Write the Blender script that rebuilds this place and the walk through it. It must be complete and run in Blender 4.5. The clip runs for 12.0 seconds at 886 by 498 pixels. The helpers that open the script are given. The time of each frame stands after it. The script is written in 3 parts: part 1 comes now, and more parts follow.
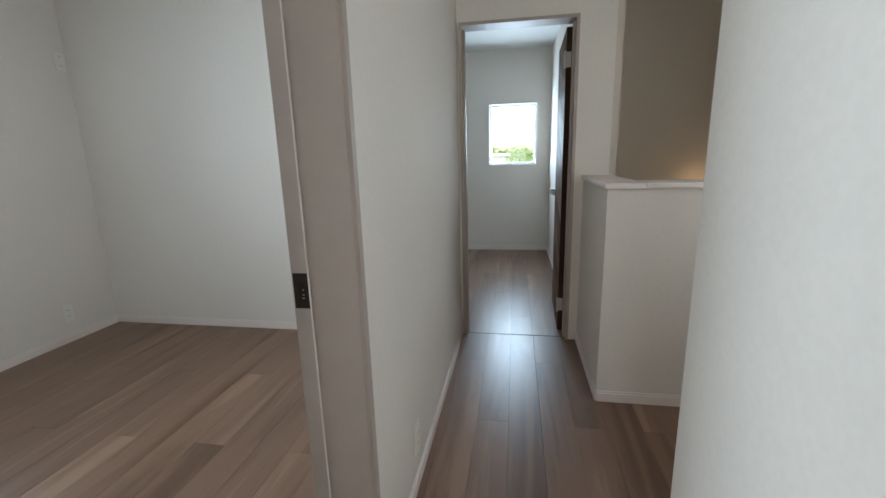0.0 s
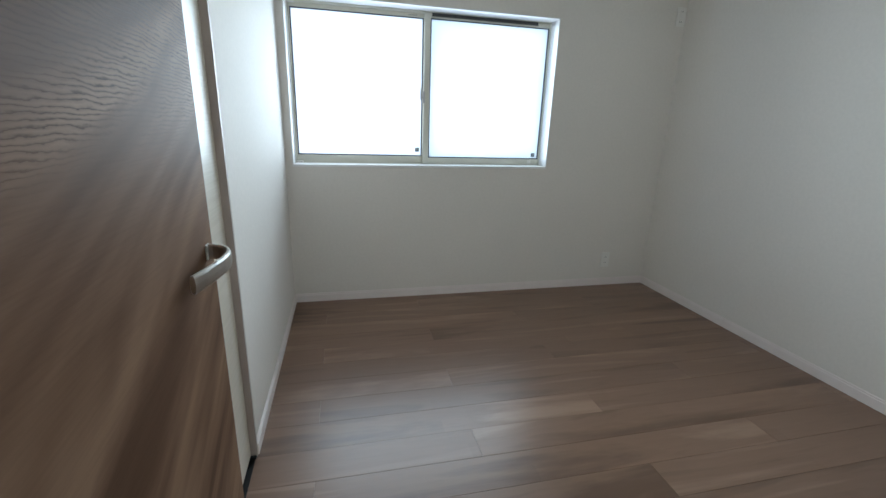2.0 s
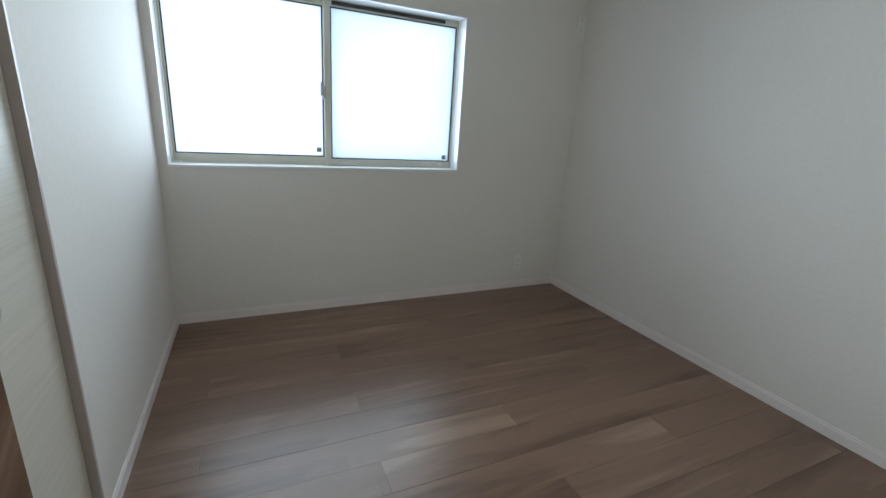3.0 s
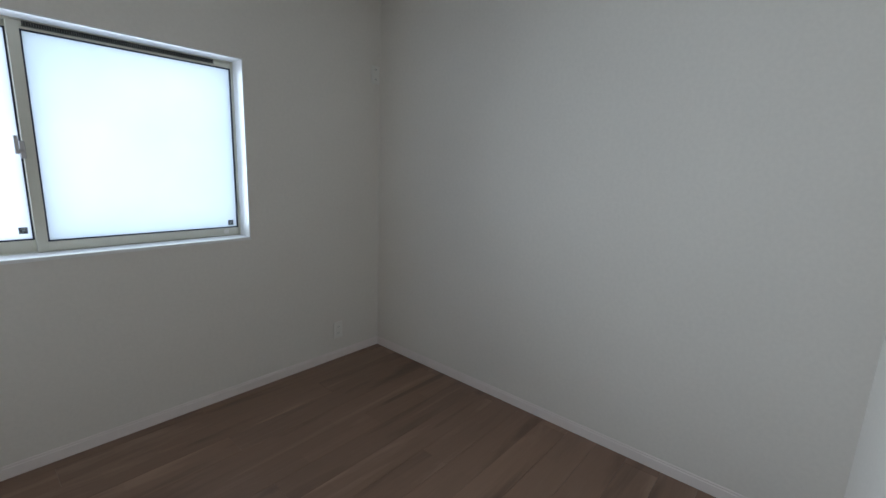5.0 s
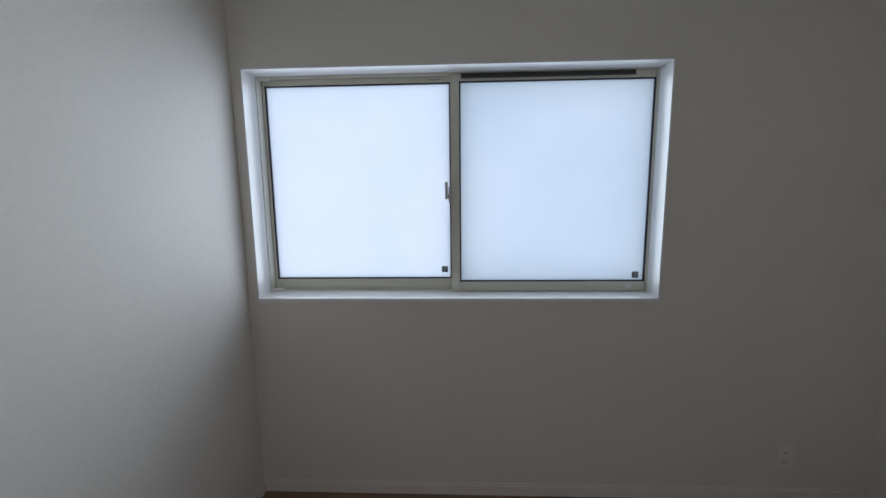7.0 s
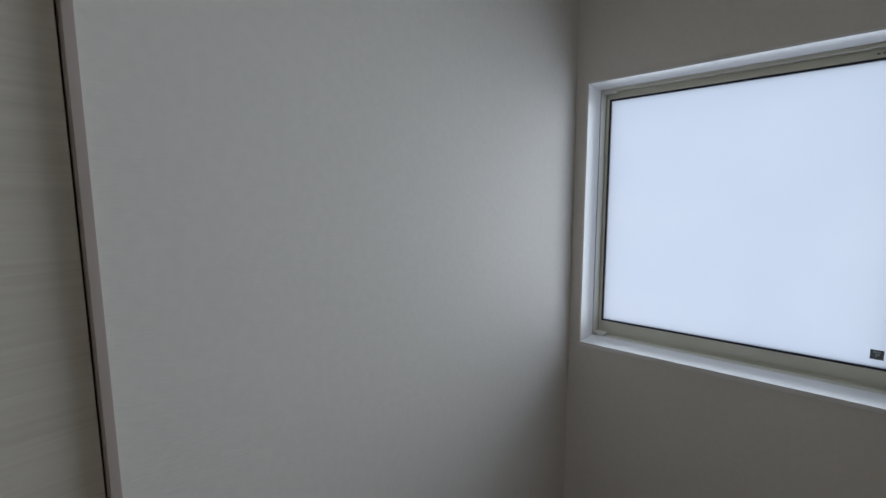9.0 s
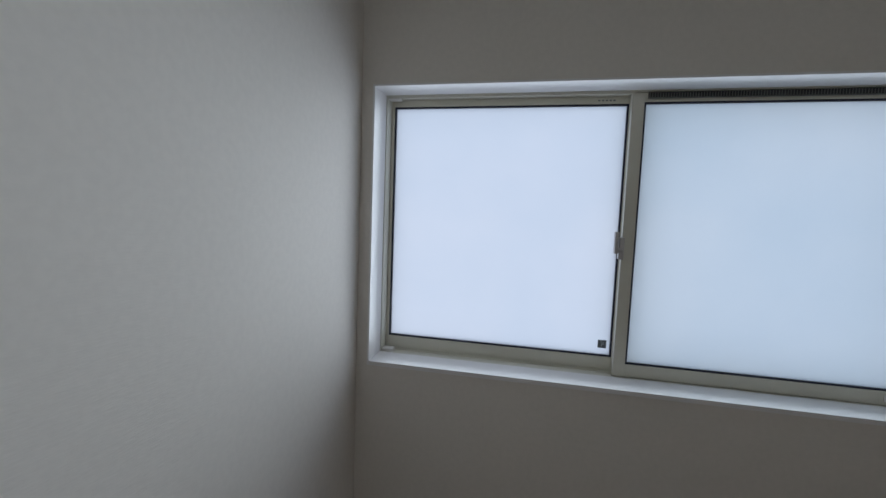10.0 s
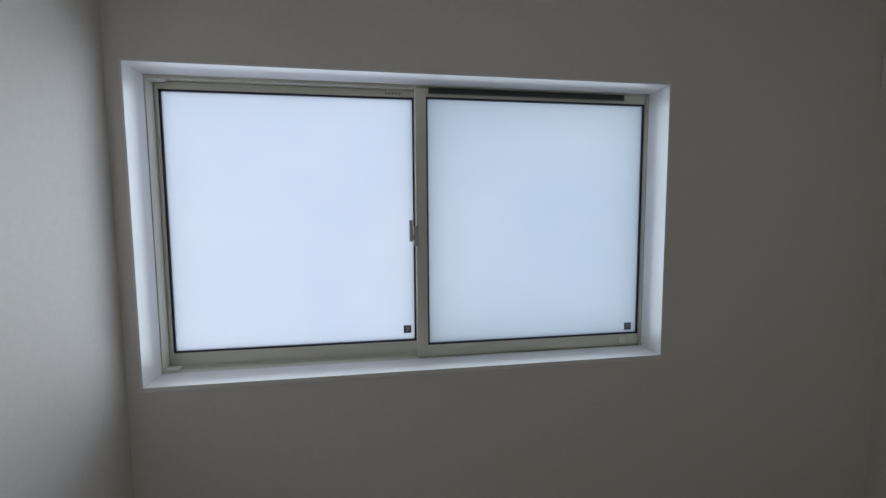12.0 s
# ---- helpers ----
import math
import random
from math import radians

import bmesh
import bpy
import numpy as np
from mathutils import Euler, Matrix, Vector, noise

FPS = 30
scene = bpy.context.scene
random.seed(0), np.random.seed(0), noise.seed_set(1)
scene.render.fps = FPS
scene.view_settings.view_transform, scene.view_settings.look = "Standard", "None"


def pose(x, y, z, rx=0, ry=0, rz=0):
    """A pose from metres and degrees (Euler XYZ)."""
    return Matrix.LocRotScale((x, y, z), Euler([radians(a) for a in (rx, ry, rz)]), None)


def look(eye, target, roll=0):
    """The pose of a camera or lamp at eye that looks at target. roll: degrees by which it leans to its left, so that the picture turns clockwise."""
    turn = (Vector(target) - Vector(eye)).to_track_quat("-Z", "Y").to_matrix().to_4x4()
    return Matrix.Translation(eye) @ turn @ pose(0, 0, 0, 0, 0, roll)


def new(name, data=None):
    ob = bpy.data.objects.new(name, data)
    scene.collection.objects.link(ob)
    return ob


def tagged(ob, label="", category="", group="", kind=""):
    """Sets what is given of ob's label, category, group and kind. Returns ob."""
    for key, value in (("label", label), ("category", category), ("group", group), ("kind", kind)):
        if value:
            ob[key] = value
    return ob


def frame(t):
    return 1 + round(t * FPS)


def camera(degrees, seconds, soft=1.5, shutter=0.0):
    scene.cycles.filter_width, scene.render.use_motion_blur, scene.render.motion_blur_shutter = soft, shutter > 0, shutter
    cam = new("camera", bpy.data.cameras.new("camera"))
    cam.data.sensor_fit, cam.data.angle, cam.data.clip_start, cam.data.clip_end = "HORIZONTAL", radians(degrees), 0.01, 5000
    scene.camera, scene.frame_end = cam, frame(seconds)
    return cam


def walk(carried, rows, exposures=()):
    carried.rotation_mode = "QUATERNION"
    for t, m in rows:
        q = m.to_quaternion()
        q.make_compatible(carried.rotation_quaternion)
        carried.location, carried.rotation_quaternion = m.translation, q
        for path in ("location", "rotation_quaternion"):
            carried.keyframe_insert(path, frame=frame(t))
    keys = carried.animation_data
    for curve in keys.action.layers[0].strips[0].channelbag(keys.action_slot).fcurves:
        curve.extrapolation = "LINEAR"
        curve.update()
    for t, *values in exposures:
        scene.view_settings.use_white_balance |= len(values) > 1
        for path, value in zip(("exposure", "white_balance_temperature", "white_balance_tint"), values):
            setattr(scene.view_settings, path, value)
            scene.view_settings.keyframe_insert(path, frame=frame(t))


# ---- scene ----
cam = camera(92.6, 12.0)
PATH = [
    (0, (-2.741, -3.159, 1.248), (-0.818, -2.825, 0.812), -1.6),
    (0.2, (-2.675, -3.143, 1.256), (-0.800, -2.597, 0.828), -1.3),
    (0.4, (-2.619, -3.116, 1.253), (-0.833, -2.325, 0.825), -1.3),
    (0.5, (-2.593, -3.099, 1.249), (-0.876, -2.167, 0.818), -2.0),
    (0.7, (-2.547, -3.065, 1.239), (-1.024, -1.842, 0.808), -3.1),
    (1, (-2.496, -3.037, 1.227), (-1.37, -1.453, 0.753), -2.1),
    (1.2, (-2.446, -3.019, 1.222), (-1.597, -1.279, 0.719), -1.3),
    (1.5, (-2.396, -2.967, 1.205), (-1.865, -1.116, 0.663), -0.8),
    (1.7, (-2.372, -2.917, 1.196), (-1.913, -1.053, 0.637), 1.1),
    (1.9, (-2.348, -2.841, 1.192), (-1.903, -0.975, 0.626), 1.9),
    (2, (-2.35, -2.814, 1.192), (-1.904, -0.948, 0.628), 1.9),
    (2.5, (-2.266, -2.72, 1.191), (-1.713, -0.882, 0.629), 2.3),
    (3, (-2.248, -2.676, 1.203), (-1.443, -0.93, 0.651), 3.6),
    (3.5, (-2.21, -2.642, 1.219), (-1.12, -1.048, 0.698), 4.6),
    (3.7, (-2.199, -2.632, 1.229), (-1.011, -1.1, 0.737), 4.5),
    (5.3, (-1.976, -2.292, 1.377), (-0.479, -1.019, 1.004), 2.1),
    (5.5, (-1.943, -2.231, 1.385), (-0.5, -0.895, 1.022), 0.7),
    (6, (-1.822, -2.022, 1.403), (-0.61, -0.47, 1.053), -1.2),
    (6.5, (-1.748, -1.852, 1.404), (-1.088, 0.006, 1.071), -2.7),
    (7, (-1.772, -1.756, 1.41), (-1.857, 0.218, 1.105), -0.7),
    (7.5, (-1.857, -1.629, 1.453), (-2.33, 0.291, 1.152), 0.6),
    (7.7, (-1.89, -1.601, 1.464), (-2.563, 0.259, 1.163), 1.1),
    (9.3, (-2.06, -1.487, 1.468), (-3.377, 0.001, 1.243), -0.5),
    (9.5, (-2.086, -1.449, 1.472), (-3.18, 0.212, 1.253), 1.2),
    (9.7, (-2.09, -1.417, 1.468), (-2.95, 0.379, 1.277), 1.7),
    (10, (-2.102, -1.38, 1.454), (-2.518, 0.569, 1.288), 2.2),
    (10.5, (-2.035, -1.356, 1.428), (-1.91, 0.636, 1.291), 2.6),
    (11, (-1.97, -1.349, 1.426), (-1.583, 0.609, 1.295), 1.9),
    (11.5, (-1.951, -1.342, 1.427), (-1.525, 0.606, 1.273), 0.7),
    (12, (-1.954, -1.354, 1.438), (-1.643, 0.615, 1.272), -0.4),
]
EXPOSURES = [(0, 1.85, 6700, 8), (0.5, 1.68, 6650, 8), (1.0, 1.23, 6500, 6), (1.5, 1.5, 6450, 6), (2.0, 1.6, 6450, 6), (2.5, 1.48, 6450, 6), (3.0, 1.42, 6450, 6), (3.7, 1.27, 6450, 7),
             (5.3, 1.15, 6450, 11), (6.0, 0.86, 6450, 14), (7.0, 0.48, 6700, 13), (9.0, 0.2, 6850, 13), (10.0, 0.17, 6850, 13), (10.7, 0.25, 6850, 13), (12, 0.26, 6850, 13)]
walk(cam, [(t, look(e, g, r)) for t, e, g, r in PATH], EXPOSURES)

# ---- world, sun, large lights ----
SUN_EL, SUN_AZ = radians(52), radians(263)
world = bpy.data.worlds.new("world")
scene.world = world
world.use_nodes = True
wn = world.node_tree.nodes
sky = wn.new("ShaderNodeTexSky")
sky.sky_type, sky.sun_disc = "NISHITA", False
sky.sun_elevation, sky.sun_rotation = SUN_EL, SUN_AZ
world.node_tree.links.new(sky.outputs[0], wn["Background"].inputs[0])
wn["Background"].inputs[1].default_value = 0.15
sun = new("sun", bpy.data.lights.new("sun", "SUN"))
sun.data.energy, sun.data.angle, sun.data.color = 5.0, radians(0.5), (1, 0.95, 0.88)
sun.matrix_world = look((0, 0, 30), Vector((0, 0, 30)) - Vector((math.sin(SUN_AZ) * math.cos(SUN_EL), math.cos(SUN_AZ) * math.cos(SUN_EL), math.sin(SUN_EL))))


def area(name, m, w, h, power, color):
    lamp = new(name, bpy.data.lights.new(name, "AREA"))
    lamp.data.shape, lamp.data.size, lamp.data.size_y = "RECTANGLE", w, h
    lamp.data.energy, lamp.data.color = power, color
    lamp.matrix_world = m
    return lamp


DAY = (0.70, 0.86, 1.0)
area("window_daylight", look((-1.80, 0.098, 1.40), (-1.80, -1, 1.40)), 1.64, 0.86, 7.5, DAY).data.spread = radians(108)
area("far_window_daylight", look((3.06, -3.12, 1.47), (0, -3.12, 1.47)), 0.66, 0.80, 15, (0.58, 0.78, 1.0))
# Fill added behind the camera to brighten the hall; its source is unseen.
area("hall_end_fill", look((-4.50, -3.19, 1.35), (0, -3.19, 1.35)), 0.6, 1.3, 0.9, DAY)
# Fill added from the landing side to lift the half wall and hall wall.
area("landing_fill", look((-1.2, -4.775, 1.5), (-1.2, 0, 1.5)), 0.7, 1.0, 1.3, (0.9, 0.95, 1.0))
stair_light = new("stair_light", bpy.data.lights.new("stair_light", "POINT"))
stair_light.data.energy, stair_light.data.color, stair_light.data.shadow_soft_size = 0.08, (1.0, 0.70, 0.42), 0.04
stair_light.location = (0.80, -4.56, 0.99)


# ---- materials ----
def material(name, color, rough=0.5, metal=0.0, spec=0.5):
    m = bpy.data.materials.new(name)
    m.use_nodes = True
    b = m.node_tree.nodes["Principled BSDF"]
    b.inputs["Base Color"].default_value = (*color, 1)
    b.inputs["Roughness"].default_value = rough
    b.inputs["Metallic"].default_value = metal
    b.inputs["Specular IOR Level"].default_value = spec
    return m


def add(m, kind, **values):
    n = m.node_tree.nodes.new("ShaderNode" + kind)
    for k, v in values.items():
        n.inputs[k.replace("_", " ")].default_value = v
    return n


def link(m, a, b):
    m.node_tree.links.new(a, b)


def coords(m, scale, shift=None):
    """World-sized texture coordinates, stretched by scale; shift moves each object's pattern."""
    tc = add(m, "TexCoord")
    mp = add(m, "Mapping")
    mp.inputs["Scale"].default_value = scale
    link(m, tc.outputs["Object"], mp.inputs["Vector"])
    if shift:
        info = add(m, "ObjectInfo")
        mul = add(m, "VectorMath")
        mul.operation = "SCALE"
        mul.inputs[0].default_value = shift
        link(m, info.outputs["Random"], mul.inputs["Scale"])
        link(m, mul.outputs[0], mp.inputs["Location"])
    return mp.outputs["Vector"]


def noise_tex(m, vec, scale, detail=3.0, rough=0.5, distort=0.0):
    n = add(m, "TexNoise", Scale=scale, Detail=detail, Roughness=rough, Distortion=distort)
    link(m, vec, n.inputs["Vector"])
    return n.outputs["Fac"]


def ramp(m, fac, stops):
    r = add(m, "ValToRGB")
    el = r.color_ramp.elements
    el[0].position, el[0].color = stops[0][0], (*stops[0][1], 1)
    el[1].position, el[1].color = stops[-1][0], (*stops[-1][1], 1)
    for p, c in stops[1:-1]:
        e = el.new(p)
        e.color = (*c, 1)
    link(m, fac, r.inputs["Fac"])
    return r.outputs["Color"]


def mix(m, fac, a, b, mode="MIX"):
    n = add(m, "Mix")
    n.data_type, n.blend_type = "RGBA", mode
    for sock, v in ((n.inputs["Factor"], fac), (n.inputs["A"], a), (n.inputs["B"], b)):
        if hasattr(v, "links"):
            link(m, v, sock)
        elif sock.name == "Factor":
            sock.default_value = v
        else:
            sock.default_value = (*v, 1)
    return n.outputs["Result"]


def bump(m, height, strength, distance):
    n = add(m, "Bump", Strength=strength, Distance=distance)
    link(m, height, n.inputs["Height"])
    link(m, n.outputs[0], m.node_tree.nodes["Principled BSDF"].inputs["Normal"])


def paper(name, tone):
    """Embossed vinyl wallpaper: short horizontal weave and a faint drift of tone."""
    m = material(name, tone, 0.75, 0, 0.12)
    b = m.node_tree.nodes["Principled BSDF"]
    v = coords(m, (1, 1, 1))
    drift = noise_tex(m, v, 1.3, 3)
    fine = noise_tex(m, v, 60, 2)
    c = ramp(m, drift, [(0.3, tuple(x * 0.97 for x in tone)), (0.7, tone)])
    c = mix(m, 0.05, c, ramp(m, fine, [(0.35, (0.45, 0.45, 0.44)), (0.65, (1, 1, 1))]), "MULTIPLY")
    link(m, c, b.inputs["Base Color"])
    weave = noise_tex(m, coords(m, (40, 40, 260)), 1.0, 3, 0.6)
    bump(m, weave, 0.45, 0.0008)
    return m


WALL = paper("wallpaper_white", (0.86, 0.80, 0.735))
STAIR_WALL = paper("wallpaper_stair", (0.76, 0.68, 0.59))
CEIL = paper("ceiling_paper", (0.80, 0.80, 0.77))
JAMB = material("door_frame_greige", (0.48, 0.42, 0.375), 0.5)
link(JAMB, ramp(JAMB, noise_tex(JAMB, coords(JAMB, (4, 4, 4)), 3, 4), [(0.3, (0.455, 0.380, 0.332)), (0.7, (0.49, 0.410, 0.362))]), JAMB.node_tree.nodes["Principled BSDF"].inputs["Base Color"])
TRIM = material("trim_white", (0.78, 0.755, 0.735), 0.38)
v = noise_tex(TRIM, coords(TRIM, (4, 4, 4)), 3, 4)
link(TRIM, ramp(TRIM, v, [(0.3, (0.88, 0.79, 0.75)), (0.7, (0.92, 0.83, 0.79))]), TRIM.node_tree.nodes["Principled BSDF"].inputs["Base Color"])
CASING = material("casing_white", (0.89, 0.865, 0.845), 0.4)
bump(CASING, noise_tex(CASING, coords(CASING, (30, 30, 30)), 4, 3), 0.1, 0.0004)


def wood(name, dark, mid, light, stretch, shift, rough, wave, relief=0.25, grain_mix=0.45, gloss_vary=0.14):
    m = material(name, mid, rough)
    b = m.node_tree.nodes["Principled BSDF"]
    broad = noise_tex(m, coords(m, stretch, shift), 1.0, 5, 0.55, wave)
    grain = noise_tex(m, coords(m, tuple(x * 9 for x in stretch), shift), 1.0, 4, 0.6, 0.3)
    c = ramp(m, broad, [(0.33, dark), (0.45, mid), (0.55, mid), (0.67, light)])
    c = mix(m, grain_mix, c, ramp(m, grain, [(0.3, (0.55, 0.52, 0.5)), (0.6, (1, 1, 1))]), "MULTIPLY")
    info = add(m, "ObjectInfo")
    tone = ramp(m, info.outputs["Random"], [(0.0, (0.93, 0.93, 0.94)), (1.0, (1.0, 0.99, 0.98))])
    c = mix(m, 1.0, c, tone, "MULTIPLY")
    link(m, c, b.inputs["Base Color"])
    link(m, ramp(m, grain, [(0.3, (rough * (1 + gloss_vary),) * 3), (0.7, (rough * (1 - gloss_vary),) * 3)]), b.inputs["Roughness"])
    bump(m, grain, relief, 0.0005)
    return m


FLOOR_WOOD = wood("floor_oak", (0.155, 0.087, 0.055), (0.240, 0.142, 0.094), (0.340, 0.215, 0.148), (0.7, 6.5, 4), (37, 11, 5), 0.33, 0.7, relief=0.05, grain_mix=0.14, gloss_vary=0.03)


def printed_strips(m):
    """Each board is printed as two rows of staves that end abruptly and differ a little in tone."""
    b = m.node_tree.nodes["Principled BSDF"]
    old = b.inputs["Base Color"].links[0].from_socket
    mp = coords(m, (1, 1, 1), (5.3, 0, 0))
    br = add(m, "TexBrick", Scale=1.0, Mortar_Size=0.0, Brick_Width=0.83, Row_Height=0.0758, Color1=(0.94, 0.935, 0.93, 1), Color2=(1.07, 1.07, 1.07, 1))
    br.offset = 0.37
    link(m, mp, br.inputs["Vector"])
    link(m, mix(m, 1.0, old, br.outputs["Color"], "MULTIPLY"), b.inputs["Base Color"])


printed_strips(FLOOR_WOOD)
DOOR_EDGE = material("door_edge_brown", (0.060, 0.028, 0.017), 0.55, 0, 0.12)
NICKEL = material("satin_nickel", (0.62, 0.60, 0.57), 0.3, 1)
BRONZE = material("aged_bronze_plate", (0.065, 0.052, 0.044), 0.42, 0.8)
BLACK = material("black_gap", (0.012, 0.012, 0.013), 0.6)
ALU = material("beige_aluminium", (0.74, 0.71, 0.61), 0.42, 0.1)
bump(ALU, noise_tex(ALU, coords(ALU, (1, 1, 1)), 90, 2), 0.05, 0.0003)
GASKET = material("dark_gasket", (0.02, 0.02, 0.04), 0.6)
PLATE = material("white_plastic", (0.87, 0.83, 0.775), 0.38)
LATCH = material("grey_latch", (0.56, 0.53, 0.52), 0.4, 0.1)
LABEL = material("glass_label_grey", (0.15, 0.17, 0.18), 0.5)
LABEL_INK = material("glass_label_ink", (0.45, 0.50, 0.52), 0.5)
VENT = material("vent_grey", (0.17, 0.17, 0.155), 0.5)


def door_wood():
    """Walnut film with a wavy crosswise figure, open dark pores."""
    m = material("door_walnut", (0.16, 0.1, 0.07), 0.6, 0, 0.05)
    b = m.node_tree.nodes["Principled BSDF"]
    lean = add(m, "Mapping")
    lean.inputs["Rotation"].default_value = (radians(-20), 0, 0)
    stretch = add(m, "Mapping")
    stretch.inputs["Scale"].default_value = (1, 0.8, 5.0)
    link(m, coords(m, (1, 1, 1)), lean.inputs["Vector"])
    link(m, lean.outputs["Vector"], stretch.inputs["Vector"])
    broad = noise_tex(m, stretch.outputs["Vector"], 1.5, 3, 0.5, 0.6)
    wv = add(m, "TexWave", Scale=20.0, Distortion=9.0, Detail=4.0, Detail_Scale=1.1, Detail_Roughness=0.6)
    wv.wave_type, wv.bands_direction, wv.wave_profile = "BANDS", "Z", "SAW"
    link(m, coords(m, (1, 0.55, 2.6)), wv.inputs["Vector"])
    lines = wv.outputs["Fac"]
    sep = add(m, "SeparateXYZ")
    link(m, add(m, "TexCoord").outputs["Object"], sep.inputs[0])
    wob = add(m, "Math")
    wob.operation = "ADD"
    link(m, sep.outputs["Z"], wob.inputs[0])
    link(m, ramp(m, broad, [(0.2, (0, 0, 0)), (0.8, (0.5, 0.5, 0.5))]), wob.inputs[1])
    mr = add(m, "MapRange")
    for sock, val in (("From Min", 1.38), ("From Max", 1.56), ("To Min", 0.04), ("To Max", 1.0)):
        mr.inputs[sock].default_value = val
    link(m, wob.outputs[0], mr.inputs["Value"])
    figure = mr.outputs["Result"]
    pores = noise_tex(m, coords(m, (1, 9, 240)), 1.0, 3, 0.6, 0.4)
    c = ramp(m, broad, [(0.37, (0.115, 0.062, 0.038)), (0.5, (0.195, 0.112, 0.070)), (0.63, (0.275, 0.168, 0.108))])
    c = mix(m, figure, c, ramp(m, lines, [(0.0, (0.20, 0.18, 0.17)), (0.10, (0.32, 0.30, 0.29)), (0.28, (0.95, 0.95, 0.95)), (0.6, (1.12, 1.11, 1.10)), (1.0, (0.80, 0.78, 0.77))]), "MULTIPLY")
    c = mix(m, 0.14, c, ramp(m, pores, [(0.35, (0.5, 0.47, 0.45)), (0.6, (1, 1, 1))]), "MULTIPLY")
    link(m, c, b.inputs["Base Color"])
    h = mix(m, figure, (0.8, 0.8, 0.8), ramp(m, lines, [(0.0, (0, 0, 0)), (0.14, (1, 1, 1)), (1.0, (0.8, 0.8, 0.8))]))
    h = mix(m, 0.12, h, pores)
    bump(m, h, 0.45, 0.0009)
    return m


DOOR_WOOD = door_wood()


def closet_wood():
    m = material("closet_panel_cream", (0.74, 0.71, 0.64), 0.4)
    g = noise_tex(m, coords(m, (1, 3, 120)), 1.0, 4, 0.6, 0.5)
    link(m, ramp(m, g, [(0.3, (0.68, 0.61, 0.51)), (0.7, (0.78, 0.71, 0.61))]), m.node_tree.nodes["Principled BSDF"].inputs["Base Color"])
    bump(m, g, 0.35, 0.0005)
    return m


CLOSET = closet_wood()


def frosted():
    """Etched glass: light comes through scattered, with a faint gloss and a soft mottle."""
    m = bpy.data.materials.new("frosted_glass")
    m.use_nodes = True
    nt = m.node_tree
    nt.nodes.remove(nt.nodes["Principled BSDF"])
    tr = add(m, "BsdfTranslucent")
    gl = add(m, "BsdfGlossy", Roughness=0.22)
    mx = add(m, "MixShader", Fac=0.03)
    n = noise_tex(m, coords(m, (1, 1, 1)), 2.2, 3)
    link(m, ramp(m, n, [(0.3, (0.80, 0.84, 0.87)), (0.7, (0.87, 0.885, 0.90))]), tr.inputs["Color"])
    through_it = add(m, "BsdfTransparent")
    half = add(m, "MixShader", Fac=0.2)
    link(m, tr.outputs[0], half.inputs[1])
    link(m, through_it.outputs[0], half.inputs[2])
    link(m, half.outputs[0], mx.inputs[1])
    link(m, gl.outputs[0], mx.inputs[2])
    link(m, mx.outputs[0], nt.nodes["Material Output"].inputs["Surface"])
    return m


def clear():
    m = bpy.data.materials.new("clear_glass")
    m.use_nodes = True
    nt = m.node_tree
    nt.nodes.remove(nt.nodes["Principled BSDF"])
    tr = add(m, "BsdfTransparent")
    gl = add(m, "BsdfGlossy", Roughness=0.02)
    fr = add(m, "Fresnel", IOR=1.45)
    mx = add(m, "MixShader")
    link(m, fr.outputs[0], mx.inputs[0])
    link(m, tr.outputs[0], mx.inputs[1])
    link(m, gl.outputs[0], mx.inputs[2])
    link(m, mx.outputs[0], nt.nodes["Material Output"].inputs["Surface"])
    return m


def net():
    """A net too fine to see its threads: part of the light passes, the rest meets grey thread."""
    m = material("net_grey", (0.16, 0.26, 0.30), 0.7)
    tr = add(m, "BsdfTransparent", Color=(0.955, 0.985, 0.99, 1))
    mx = add(m, "MixShader", Fac=0.05)
    link(m, tr.outputs[0], mx.inputs[1])
    link(m, m.node_tree.nodes["Principled BSDF"].outputs[0], mx.inputs[2])
    link(m, mx.outputs[0], m.node_tree.nodes["Material Output"].inputs["Surface"])
    return m


FROST, CLEAR, NET = frosted(), clear(), net()
GROUND = material("ground_earth", (0.12, 0.13, 0.07), 0.9)
link(GROUND, ramp(GROUND, noise_tex(GROUND, coords(GROUND, (0.2, 0.2, 0.2)), 2, 4), [(0.3, (0.09, 0.10, 0.05)), (0.7, (0.16, 0.15, 0.10))]), GROUND.node_tree.nodes["Principled BSDF"].inputs["Base Color"])
LEAF = material("leaf_green", (0.08, 0.14, 0.03), 0.55)
link(LEAF, ramp(LEAF, add(LEAF, "NewGeometry").outputs["Random Per Island"], [(0.0, (0.07, 0.12, 0.03)), (1.0, (0.15, 0.22, 0.07))]), LEAF.node_tree.nodes["Principled BSDF"].inputs["Base Color"])
BARK = material("bark", (0.10, 0.075, 0.055), 0.9)
HOUSE = material("house_plaster_white", (0.72, 0.72, 0.70), 0.8)
ROOF = material("roof_pale", (0.55, 0.55, 0.54), 0.7)
SKY_GLOW = bpy.data.materials.new("bright_overcast_sky")
SKY_GLOW.use_nodes = True
em = add(SKY_GLOW, "Emission", Color=(0.77, 0.91, 1.14, 1), Strength=0.9)
link(SKY_GLOW, em.outputs[0], SKY_GLOW.node_tree.nodes["Material Output"].inputs["Surface"])
SKY_GLOW.node_tree.nodes.remove(SKY_GLOW.node_tree.nodes["Principled BSDF"])
WARM_GLASS = material("lamp_opal", (0.9, 0.8, 0.65), 0.3)
wb = WARM_GLASS.node_tree.nodes["Principled BSDF"]
